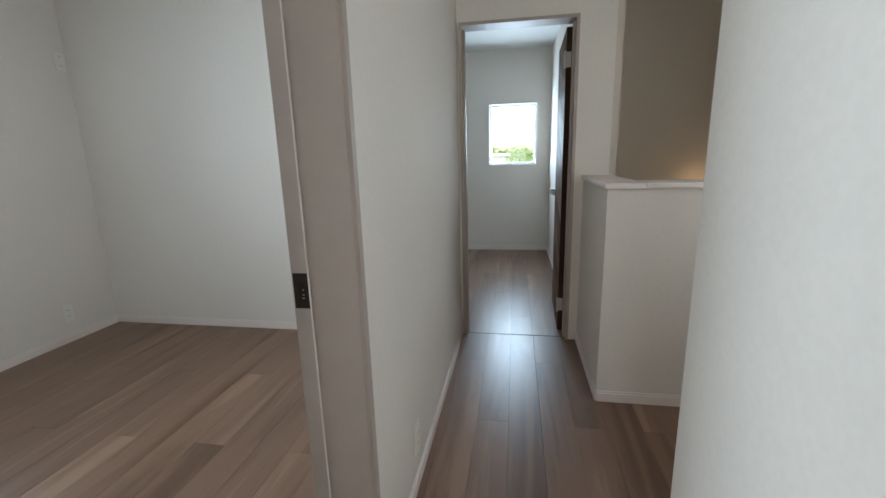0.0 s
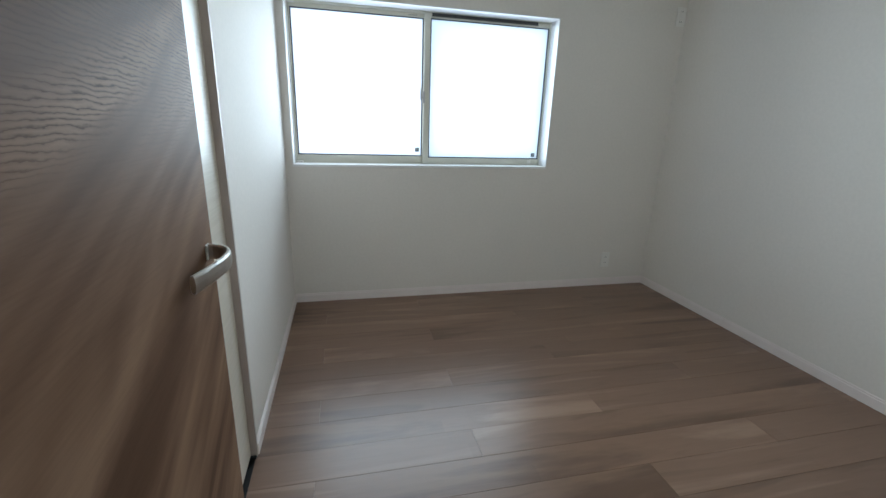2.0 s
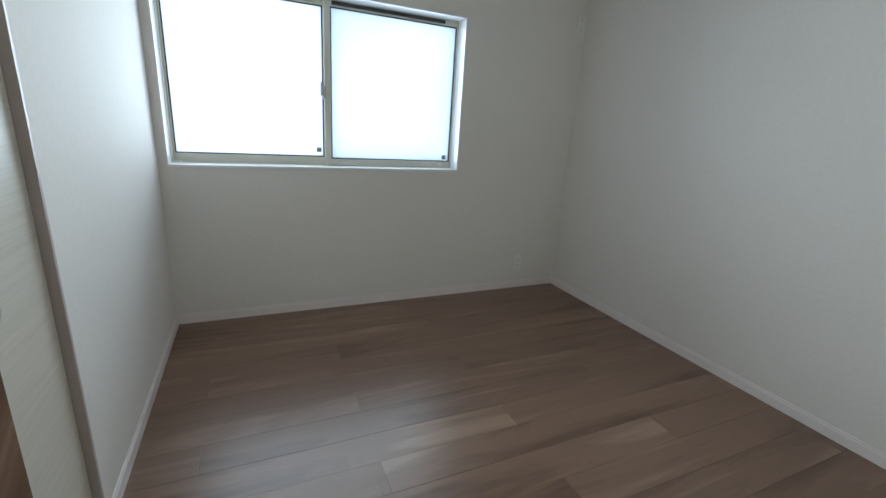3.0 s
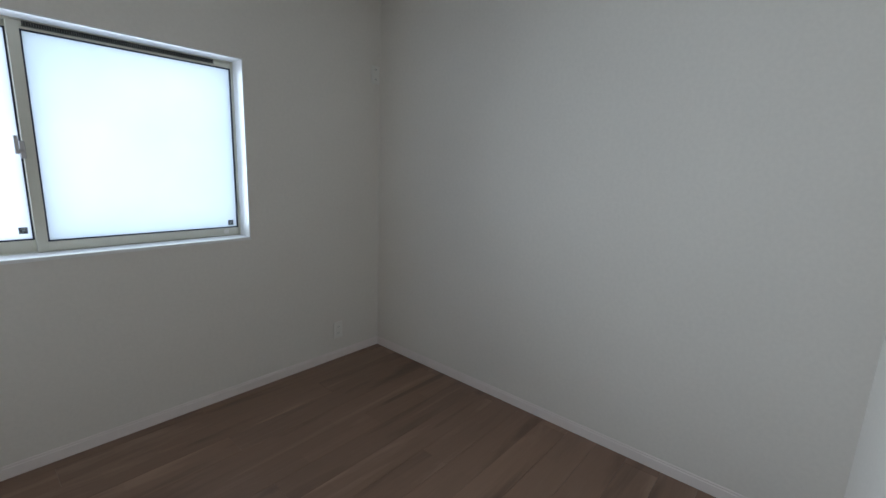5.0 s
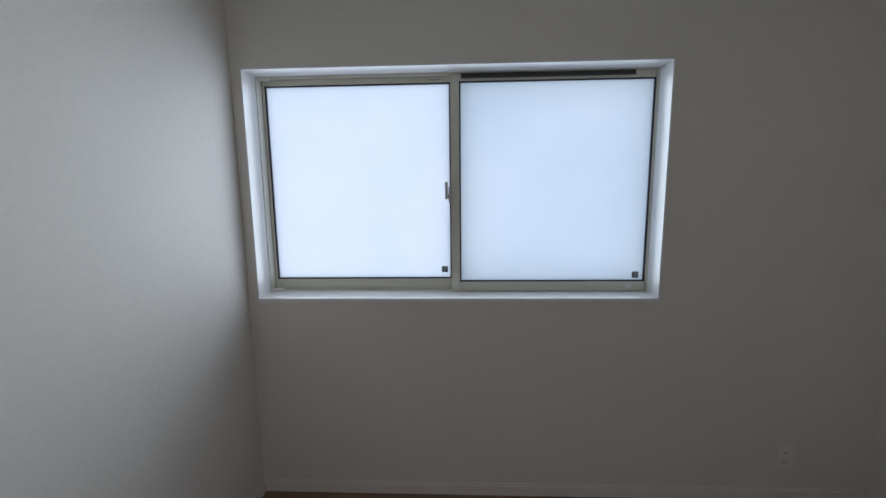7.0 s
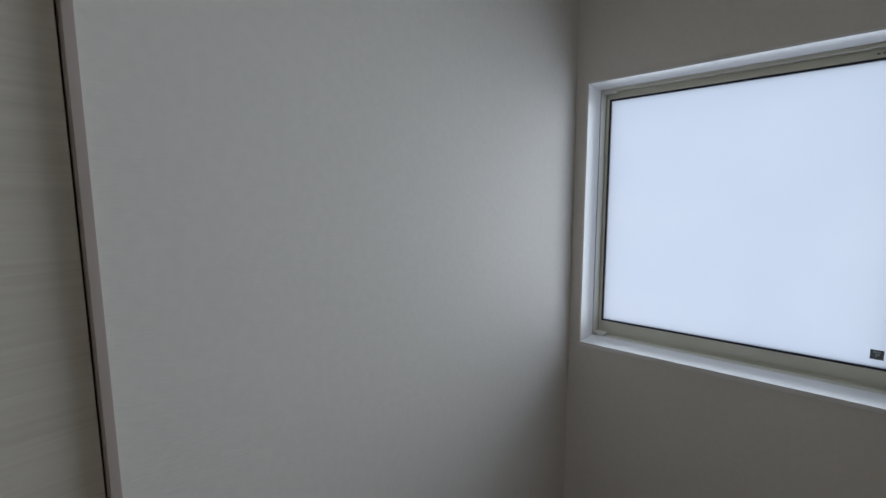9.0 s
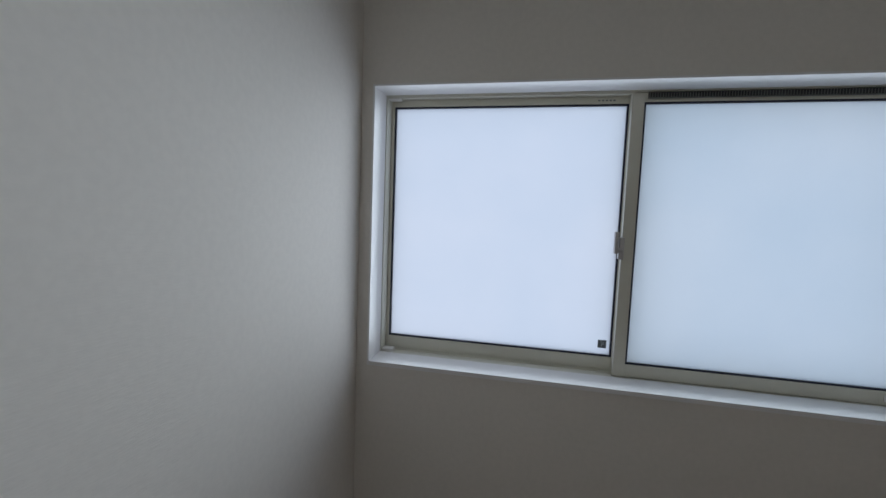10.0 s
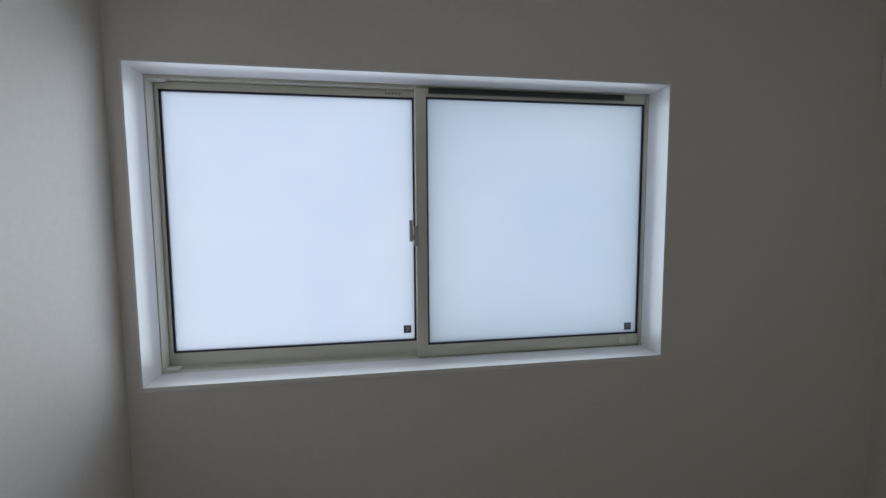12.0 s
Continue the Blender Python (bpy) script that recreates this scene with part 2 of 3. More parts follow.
wb.inputs["Emission Color"].default_value, wb.inputs["Emission Strength"].default_value = (1, 0.65, 0.35, 1), 0.8


# ---- building blocks ----
def box(bm, x0, x1, y0, y1, z0, z1, bevel=0.0):
    """A box between the given bounds, its edges rounded by bevel."""
    r = bmesh.ops.create_cube(bm, size=1)
    bmesh.ops.transform(bm, matrix=Matrix.Translation(((x0 + x1) / 2, (y0 + y1) / 2, (z0 + z1) / 2)) @ Matrix.Diagonal((x1 - x0, y1 - y0, z1 - z0, 1)), verts=r["verts"])
    if bevel:
        es = list({e for w in r["verts"] for e in w.link_edges})
        bmesh.ops.bevel(bm, geom=es, offset=bevel, segments=2, affect="EDGES", profile=0.6)


def cyl(bm, p, q, r, n=20, r2=None):
    """A rod from p to q."""
    p, q = Vector(p), Vector(q)
    m = Matrix.Translation((p + q) / 2) @ (q - p).to_track_quat("Z", "Y").to_matrix().to_4x4()
    bmesh.ops.create_cone(bm, cap_ends=True, segments=n, radius1=r, radius2=r if r2 is None else r2, depth=(q - p).length, matrix=m)


def part(name, bm, mat, parent=None, label="", smooth=False):
    bmesh.ops.recalc_face_normals(bm, faces=bm.faces)
    me = bpy.data.meshes.new(name)
    bm.to_mesh(me)
    bm.free()
    me.materials.append(mat)
    if smooth:
        me.shade_smooth()
    ob = new(name, me)
    if parent:
        ob.parent = parent
        ob.matrix_parent_inverse = parent.matrix_world.inverted()
    if label:
        ob["label"] = label
    return ob


def boxes(name, mat, bounds, parent=None, label="", bevel=0.0):
    bm = bmesh.new()
    for b in bounds:
        box(bm, *b, bevel=bevel)
    return part(name, bm, mat, parent, label)


def empty(name, at, label="", category="", group="", kind=""):
    ob = new(name)
    ob.location = at
    ob.empty_display_size = 0.1
    bpy.context.view_layer.update()
    ob.matrix_world = Matrix.Translation(at)
    return tagged(ob, label, category, group, kind)


def wall(name, mat, x0, x1, y0, y1, z0, z1, holes=(), label="white embossed wallpaper wall"):
    """A wall along its longer side; holes: (from, to, bottom, top) along that side, right through it."""
    along_x = x1 - x0 > y1 - y0
    a0, a1 = (x0, x1) if along_x else (y0, y1)
    cuts = sorted({a0, a1, *(h[0] for h in holes), *(h[1] for h in holes)})
    rows = []
    for p, q in zip(cuts, cuts[1:]):
        spans = [(z0, z1)]
        for h in holes:
            if h[0] <= p and q <= h[1]:
                spans = [(z0, h[2]), (h[3], z1)]
        for lo, hi in spans:
            if hi - lo > 1e-4:
                rows.append((p, q, y0, y1, lo, hi) if along_x else (x0, x1, p, q, lo, hi))
    return tagged(boxes(name, mat, rows), label, "wall", kind="structure")


# ---- the large structure ----
W, D, H = -2.697, -2.63, 2.45          # left wall, door wall, ceiling
HF, HR = -2.797, -3.575                 # hall's two long walls
FX = 0.03                              # door wall at the hall's end
WX0, WX1, WZ0, WZ1 = -2.653, -0.947, 0.922, 1.875
DX0, DX1, DH = -2.645, -1.82, 2.0      # near door opening
CY0, CY1, CH = -2.44, -1.425, 2.0      # closet opening
FY0, FY1 = -3.50, -2.83                # far door opening
GX, GY0, GY1, GZ0, GZ1 = 2.77, -3.405, -2.835, 1.105, 1.825   # far window

wall("wall_north", WALL, W - 0.15, 0.0, 0.0, 0.16, 0, H, [(WX0 - 0.002, WX1 + 0.002, WZ0 - 0.005, WZ1 + 0.002)])
wall("wall_east", WALL, 0.0, 0.11, HF + 0.002, 0.16, 0, H)
wall("wall_west", WALL, W - 0.11, W, HF + 0.17, 0.0, 0, H, [(CY0 - 0.0125, CY1 + 0.0125, 0, CH + 0.0125)])
wall("wall_south", WALL, -4.4, 0.0, HF, D, 0, H, [(DX0 - 0.025, DX1 + 0.025, 0, DH + 0.025)])
boxes("closet_wall", WALL, [(W - 0.75, W - 0.11, -2.60, -2.50, 0, H), (W - 0.75, W - 0.11, -1.40, -1.30, 0, H), (W - 0.80, W - 0.70, -2.50, -1.40, 0, H)])
tagged(bpy.data.objects["closet_wall"], "plain white closet back wall", "wall", kind="structure")
wall("wall_hall_right", WALL, -4.4, -1.70, HR - 0.12, HR, 0, H)
wall("wall_hall_end", WALL, -4.52, -4.4, HR - 0.12, D, 0, H, [(-3.49, -2.89, 0.7, 2.0)])
wall("wall_hall_far", WALL, FX, FX + 0.12, -3.725, HF, 0, H, [(FY0 - 0.02, FY1 + 0.02, 0, DH + 0.02)])
wall("wall_far_left", WALL, 0.11, GX + 0.15, -0.9, -0.75, 0, H)
wall("wall_far_near", WALL, 0.11, 0.18, HF + 0.002, -0.9, 0, H)
wall("wall_far_right", WALL, FX + 0.12, GX + 0.15, HR - 0.15, HR, 0, H)
wall("wall_far_end", WALL, GX, GX + 0.15, HR, -0.9, 0, H, [(GY0 - 0.015, GY1 + 0.015, GZ0 - 0.015, GZ1 + 0.015)])
wall("half_wall", WALL, -0.56, FX - 0.002, -3.72, HR, 0, 1.075, label="white wallpapered half wall beside the stairwell")
wall("half_wall", WALL, -0.70, -0.56, -4.75, HR, -2.9, 1.075, label="white wallpapered half wall across the stairwell")
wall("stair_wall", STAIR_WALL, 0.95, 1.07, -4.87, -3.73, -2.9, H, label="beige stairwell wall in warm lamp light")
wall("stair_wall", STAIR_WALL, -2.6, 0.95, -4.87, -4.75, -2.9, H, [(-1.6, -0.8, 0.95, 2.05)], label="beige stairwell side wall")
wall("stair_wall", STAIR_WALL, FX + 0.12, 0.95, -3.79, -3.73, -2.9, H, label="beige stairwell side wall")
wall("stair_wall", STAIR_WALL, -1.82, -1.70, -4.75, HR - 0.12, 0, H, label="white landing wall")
boxes("ceiling", CEIL, [(-4.52, 0.16, -3.70, 0.16, H, H + 0.12), (0.16, GX + 0.15, -3.73, -0.75, H, H + 0.12), (-2.6, 1.07, -4.87, -3.70, H, H + 0.12)])
tagged(bpy.data.objects["ceiling"], "plain white papered ceiling", "ceiling", kind="structure")

# caps of the half wall
boxes("half_wall_cap", TRIM, [(-0.715, FX - 0.002, -3.735, HR + 0.015, 1.075, 1.10), (-0.715, -0.545, -4.748, -3.737, 1.075, 1.10)], bevel=0.003)
tagged(bpy.data.objects["half_wall_cap"], "white painted cap board on the half wall", "trim", kind="structure")


def skirting(spans, h=0.06, t=0.009):
    """White skirting boards: (x0, y0, x1, y1) of the wall line, and the way the room lies."""
    for x0, y0, x1, y1, nx, ny in spans:
        bm = bmesh.new()
        for d, lo, hi in ((t, 0.0, h - 0.013), (t - 0.003, h - 0.013, h)):
            box(bm, min(x0, x1, x0 + nx * d, x1 + nx * d), max(x0, x1, x0 + nx * d, x1 + nx * d), min(y0, y1, y0 + ny * d, y1 + ny * d), max(y0, y1, y0 + ny * d, y1 + ny * d), lo, hi)
        top = [e for e in bm.edges if all(w.co.z > h - 1e-4 for w in e.verts)]
        bmesh.ops.bevel(bm, geom=top, offset=0.0025, segments=2, affect="EDGES")
        tagged(part("baseboard", bm, TRIM), "slim white baseboard along the wall", "baseboard", kind="structure")


skirting([(W, 0, 0, 0, 0, -1), (0, D, 0, -0.009, -1, 0), (W, CY1 + 0.0125, W, -0.009, 1, 0), (DX1 + 0.036, D, -0.009, D, 0, 1),
          (DX1 + 0.036, HF, FX, HF, 0, -1), (-4.4, HF, DX0 - 0.036, HF, 0, -1), (-0.70, HR, FX, HR, 0, 1), (-0.70, -4.74, -0.70, HR, -1, 0),
          (-4.4, HR, -1.70, HR, 0, 1), (GX, HR + 0.009, GX, -0.9, -1, 0), (FX + 0.12, HR, GX, HR, 0, 1)])


# ---- the window of the room ----
def label_on_glass(parent, x, y, z):
    s = 0.0142
    bm = bmesh.new()
    box(bm, x - s, x + s, y - 0.001, y, z - s, z + s)
    lab = part("glass_label", bm, LABEL, parent, "small square dark grey glass label")
    boxes("label_mark", LABEL_INK, [(x - 0.008, x + 0.008, y - 0.0016, y - 0.0011, z + 0.006, z + 0.009), (x - 0.003, x + 0.006, y - 0.0016, y - 0.0011, z - 0.002, z + 0.003), (x - 0.003, x, y - 0.0016, y - 0.0011, z - 0.008, z - 0.003)], lab)


def sash(parent, x0, x1, z0, z1, y, stile_l, stile_r, rail_b, rail_t, label_x, label_z):
    """One aluminium sliding sash with its gasket and frosted pane; y is its room face."""
    t = 0.028
    ob = boxes("window_sash", ALU, [(x0, x0 + stile_l, y, y + t, z0, z1), (x1 - stile_r, x1, y, y + t, z0, z1),
                                    (x0 + stile_l, x1 - stile_r, y + 0.001, y + t, z0, z0 + rail_b), (x0 + stile_l, x1 - stile_r, y + 0.001, y + t, z1 - rail_t, z1)], parent, "beige aluminium sliding sash", bevel=0.0012)
    gx0, gx1, gz0, gz1, g = x0 + stile_l, x1 - stile_r, z0 + rail_b, z1 - rail_t, 0.006
    boxes("gasket", GASKET, [(gx0, gx0 + g, y + 0.004, y + 0.02, gz0, gz1), (gx1 - g, gx1, y + 0.004, y + 0.02, gz0, gz1),
                             (gx0 + g, gx1 - g, y + 0.004, y + 0.02, gz0, gz0 + g), (gx0 + g, gx1 - g, y + 0.004, y + 0.02, gz1 - g, gz1)], ob, "thin dark rubber glazing gasket")
    pane = boxes("pane", FROST, [(gx0 + 0.001, gx1 - 0.001, y + 0.010, y + 0.016, gz0 + 0.001, gz1 - 0.001)], ob, "frosted glass pane glowing with daylight")
    label_on_glass(ob, label_x, y + 0.0095, label_z)
    return ob


def room_window():
    win = empty("window_1", ((WX0 + WX1) / 2, 0.0, WZ0), "white-cased two-pane sliding window with frosted glass and beige aluminium sashes", "window", kind="structure")
    t, lip, y1 = 0.02, -0.006, 0.108
    for b in ((WX0 - t, WX1 + t, lip, y1, WZ0 - t, WZ0), (WX0 - t, WX1 + t, lip, y1, WZ1, WZ1 + t),
              (WX0 - t, WX0, lip, y1, WZ0, WZ1), (WX1, WX1 + t, lip, y1, WZ0, WZ1)):
        r = 0.003
        b = list(b)
        if b[5] - b[4] < 0.05:
            b[4], b[5] = (WZ0 - 0.011, WZ0 + 0.004) if b[4] < 1.5 else (WZ1 - 0.004, WZ1 + r)
            b[0], b[1] = WX0 - r, WX1 + r
        else:
            b[0], b[1] = (WX0 - r, WX0 + 0.004) if b[0] < -2 else (WX1 - 0.004, WX1 + r)
            b[4], b[5] = WZ0 + 0.004, WZ1 - 0.004
        boxes("casing_board", CASING, [tuple(b)], win, "white window casing board", bevel=0.001)
    f, ya, yb = 0.003, 0.110, 0.215
    boxes("window_frame", ALU, [(WX0 - 0.0015, WX0 + f + 0.004, ya, yb, WZ0 - 0.004, WZ1 + 0.0015), (WX1 - f - 0.004, WX1 + 0.0015, ya, yb, WZ0 - 0.004, WZ1 + 0.0015),
                                (WX0 + f + 0.004, WX1 - f - 0.004, ya, yb, WZ0 - 0.004, WZ0 + 0.002), (WX0 + f + 0.004, WX1 - f - 0.004, ya, yb, WZ1 - 0.007, WZ1 + 0.0015)], win, "beige aluminium window frame", bevel=0.0008)
    boxes("track", ALU, [(WX0 + 0.008, WX1 - 0.008, 0.1495, 0.1515, WZ0 + 0.002, WZ0 + 0.009), (WX0 + 0.008, -1.81, 0.1125, 0.115, WZ1 - 0.013, WZ1 - 0.007)], win, "aluminium sliding track")
    sash(win, WX0 + 0.008, -1.780, WZ0 + 0.004, WZ1 - 0.008, 0.160, 0.0105, 0.035, 0.049, 0.024, -1.847, 1.018)
    sash(win, -1.8145, WX1 - 0.0075, WZ0 + 0.004, WZ1 - 0.008, 0.120, 0.0375, 0.0025, 0.043, 0.0295, -0.996, 0.998)
    vent = boxes("vent_grille", BLACK, [(-1.768, -1.045, 0.1150, 0.1195, WZ1 - 0.026, WZ1 - 0.0085)], win, "narrow dark slotted vent strip above the pane")
    n = 92
    boxes("vent_slat", VENT, [(-1.768 + (i + 0.38) * 0.723 / n, -1.768 + (i + 0.62) * 0.723 / n, 0.1140, 0.1149, WZ1 - 0.025, WZ1 - 0.0095) for i in range(n)] + [(-1.770, -1.043, 0.1135, 0.1149, WZ1 - 0.0295, WZ1 - 0.026)], vent)
    boxes("corner_block", PLATE, [(WX0 + 0.008, WX0 + 0.050, 0.116, 0.149, WZ0 + 0.002, WZ0 + 0.014)], win, "small cream plastic corner block", bevel=0.001)
    boxes("corner_block", PLATE, [(WX0 + 0.008, WX0 + 0.050, 0.116, 0.150, WZ1 - 0.015, WZ1 - 0.007)], win, "small cream plastic corner block", bevel=0.001)
    boxes("corner_block", PLATE, [(-1.040, -1.015, 0.114, 0.1199, WZ0 + 0.016, WZ0 + 0.038)], win, "small cream plastic stop", bevel=0.001)
    lat = boxes("latch_body", LATCH, [(-1.825, -1.8085, 0.108, 0.134, 1.325, 1.397)], win, "grey crescent latch on the meeting stile", bevel=0.002)
    bm = bmesh.new()
    box(bm, -1.840, -1.828, 0.100, 0.122, 1.343, 1.417, bevel=0.003)
    cyl(bm, (-1.829, 0.116, 1.355), (-1.815, 0.116, 1.355), 0.010, 16)
    part("latch_lever", bm, LATCH, lat)
    boxes("rail_marks", LABEL, [(-1.915 + i * 0.012, -1.908 + i * 0.012, 0.1595, 0.1599, WZ1 - 0.023, WZ1 - 0.019) for i in range(5)], win, "row of tiny grey maker marks")


room_window()


def insect_screen():
    """The sliding insect screen outside the pane with the vent: a fine grey net in an aluminium frame."""
    ob = empty("insect_screen", (-1.375, 0.232, WZ0), "fine pale grey insect screen outside the frosted pane", "insect screen")
    x0, x1, z0, z1, y0, y1 = -1.80, WX1 + 0.01, WZ0, WZ1 + 0.01, 0.224, 0.240
    boxes("screen_frame", ALU, [(x0, x0 + 0.02, y0, y1, z0, z1), (x1 - 0.012, x1, y0, y1, z0, z1),
                                (x0 + 0.02, x1 - 0.012, y0, y1, z0, z0 + 0.03), (x0 + 0.02, x1 - 0.012, y0, y1, z1 - 0.03, z1)], ob, "aluminium screen frame")
    boxes("screen_net", NET, [(x0 + 0.02, x1 - 0.012, 0.2315, 0.2325, z0 + 0.03, z1 - 0.03)], ob, "fine grey net")


insect_screen()


# ---- doors ----
def lever(bm, face_x, y, z, out, back):
    """A bent lever handle: a rose on the face, a neck, and a flat curved grip that runs back."""
    pts = [(0.0, 0.0), (0.013, -0.001), (0.025, -0.006), (0.035, -0.014), (0.043, -0.027), (0.048, -0.044), (0.049, -0.064),
           (0.046, -0.092), (0.039, -0.125), (0.030, -0.158), (0.019, -0.190)]
    last = len(pts) - 1
    rings = []
    for i, (o, l) in enumerate(pts):
        p = Vector((face_x + out * o, y + back * -l, z))
        a = Vector((out * (pts[min(i + 1, last)][0] - pts[max(i - 1, 0)][0]), -back * (pts[min(i + 1, last)][1] - pts[max(i - 1, 0)][1]), 0)).normalized()
        side = Vector((0, 0, 1))
        nrm = a.cross(side)
        hw, ht = 0.0168, 0.0045
        rings.append([bm.verts.new(p + side * (hw * max(-0.9, min(0.9, 1.25 * math.cos(k * math.pi / 6)))) + nrm * (ht * math.sin(k * math.pi / 6))) for k in range(12)])
    for r, s in zip(rings, rings[1:]):
        for k in range(12):
            bm.faces.new((r[k], r[(k + 1) % 12], s[(k + 1) % 12], s[k]))
    bm.faces.new(rings[0])
    bm.faces.new(rings[-1])


def door_leaf(parent, width, at, turn, label):
    """A flush leaf built open along +y from its hinge at the origin, its hall face to +x; then hung at its place."""
    leaf = boxes("door_leaf", DOOR_EDGE, [(-0.034, -0.0012, 0.0, width, 0.008, 1.987)], None, label, bevel=0.0012)
    boxes("leaf_face", DOOR_WOOD, [(-0.001, 0.0, 0.0015, width - 0.0015, 0.010, 1.985)], leaf, "walnut-grain face with a wavy embossed figure")
    boxes("leaf_face", DOOR_WOOD, [(-0.0352, -0.0342, 0.0015, width - 0.0015, 0.010, 1.985)], leaf, "walnut-grain face with a wavy embossed figure")
    for s, x in ((1, 0.0), (-1, -0.0352)):
        bm = bmesh.new()
        box(bm, min(x, x + s * 0.004), max(x, x + s * 0.004), width - 0.064, width - 0.040, 0.921, 0.951, bevel=0.002)
        lever(bm, x, width - 0.052, 0.936, s, -1)
        part("door_handle", bm, NICKEL, leaf, "satin nickel lever handle")
    boxes("latch_plate", NICKEL, [(-0.026, -0.010, width, width + 0.0015, 0.88, 1.01)], leaf, "steel latch plate")
    for z in (0.2, 1.80):
        bm = bmesh.new()
        cyl(bm, (-0.040, -0.008, z - 0.05), (-0.040, -0.008, z + 0.05), 0.007, 14)
        box(bm, -0.036, -0.004, -0.0028, -0.0003, z - 0.045, z + 0.045)
        part("hinge", bm, LATCH, leaf, "grey metal hinge")
    leaf.parent = parent
    leaf.matrix_parent_inverse = parent.matrix_world.inverted()
    leaf.matrix_basis = pose(*at, 0, 0, turn)
    return leaf


def near_door():
    y_room, y_hall = D + 0.010, HF - 0.004
    fr = empty("door_1", (DX0, D, 0), "pale greige framed doorway with its dark walnut door standing open against the side wall", "door", kind="structure")
    for x0, x1 in ((DX0 - 0.024, DX0), (DX1, DX1 + 0.024)):
        s = 1 if x0 < -2.3 else -1
        inner = x1 if s > 0 else x0
        boxes("door_jamb", JAMB, [(x0, x1, y_hall, y_room, 0, DH)], fr, "pale greige door jamb", bevel=0.0015)
        st = sorted((inner, inner + s * 0.006))
        se = sorted((inner, inner + s * 0.0085))
        boxes("door_seal", TRIM, [(se[0], se[1], y_room - 0.0498, y_room - 0.0468, 0, DH - 0.012)], fr, "thin pale door seal")
        boxes("door_stop", JAMB, [(st[0], st[1], y_hall + 0.009, y_room - 0.050, 0, DH - 0.012)], fr, "pale greige door stop strip", bevel=0.002)
    boxes("door_head", JAMB, [(DX0 - 0.024, DX1 + 0.024, y_hall, y_room, DH, DH + 0.024)], fr, "pale greige door head", bevel=0.0015)
    x = DX1 - 0.0018
    plate = boxes("strike_plate", BRONZE, [(x, DX1 + 0.0002, y_room - 0.046, y_room - 0.004, 0.885, 0.975)], fr, "dark bronze strike plate with a latch hole", bevel=0.0006)
    boxes("strike_hole", BLACK, [(x - 0.0006, x - 0.0001, y_room - 0.034, y_room - 0.016, 0.907, 0.953)], plate, "dark latch hole")
    bm = bmesh.new()
    for z in (0.894, 0.966):
        cyl(bm, (x - 0.0012, y_room - 0.025, z), (x - 0.0001, y_room - 0.025, z), 0.0035, 12)
    box(bm, x - 0.003, x - 0.0007, y_room - 0.020, y_room - 0.014, 0.912, 0.948, bevel=0.0008)
    part("strike_screw", bm, BRONZE, plate)
    bm = bmesh.new()
    for z, w in ((0.934, 0.004), (0.921, 0.005), (0.912, 0.007)):
        box(bm, x - 0.0022, x - 0.0008, y_room - 0.032, y_room - 0.032 + w, z - 0.0012, z + 0.0012, bevel=0.0004)
    part("latch_spring", bm, NICKEL, plate, "small bright steel spring parts")
    door_leaf(fr, 0.787, (-2.571, -2.664, 0), 3.7, "dark walnut-grain flush door leaf standing wide open")


near_door()


def far_door():
    fr = empty("door_2", (FX, FY1, 0), "pale greige framed doorway at the hall's end with a dark walnut door standing open", "door", kind="structure")
    x0, x1 = FX - 0.010, FX + 0.13
    for y0, y1, s in ((FY1, FY1 + 0.019, -1), (FY0 - 0.019, FY0, 1)):
        boxes("door_jamb", JAMB, [(x0, x1, y0, y1, 0, DH)], fr, "pale greige door jamb", bevel=0.0015)
        inner = y0 if s < 0 else y1
        st = sorted((inner, inner + s * 0.012))
        boxes("door_stop", JAMB, [(x0 + 0.045, x1 - 0.050, st[0], st[1], 0, DH - 0.012)], fr, "pale greige door stop strip", bevel=0.002)
    boxes("door_head", JAMB, [(x0, x1, FY0 - 0.019, FY1 + 0.019, DH, DH + 0.019)], fr, "pale greige door head", bevel=0.0015)
    boxes("threshold", BLACK, [(FX + 0.037, FX + 0.044, FY0, FY1, 0.0, 0.0015)], fr, "thin dark expansion joint under the door")
    door_leaf(fr, 0.655, (x1 + 0.006, FY0 + 0.004, 0), -91.5, "dark walnut-grain flush door leaf standing open")


far_door()


# ---- closet in the left wall ----
def closet():
    fr = empty("closet_door", (W, CY1, 0), "cream wood-grain folding closet doors, shut, in a casing coloured greige for its shade", "closet door")
    t = 0.018
    # Door-frame greige here paints in the casing's shade, turned from the window.
    for y0, y1 in ((CY1, CY1 + 0.012), (CY0 - 0.012, CY0)):
        boxes("casing_side", JAMB, [(W - 0.1, W + 0.006, y0, y1, 0, CH)], fr, "closet casing with its shade put into a greige colour", bevel=0.001)
    boxes("casing_head", JAMB, [(W - 0.1, W + 0.006, CY0 - 0.012, CY1 + 0.012, CH, CH + 0.012)], fr, "closet casing head in the same shaded greige colour", bevel=0.001)
    n = 3
    w = (CY1 - CY0 - 0.002) / n
    for i in range(n):
        y = CY0 + 0.001 + i * w
        boxes("folding_panel", CLOSET, [(W - 0.036, W - 0.016, y + 0.0012, y + w - 0.0012, 0.012, CH - 0.006)], fr, "cream wood-grain folding panel", bevel=0.0015)
    boxes("floor_pivot", BLACK, [(W - 0.030, W + 0.003, CY1 - 0.013, CY1 - 0.001, 0.0, 0.008)], fr, "small dark floor pivot", bevel=0.001)


closet()


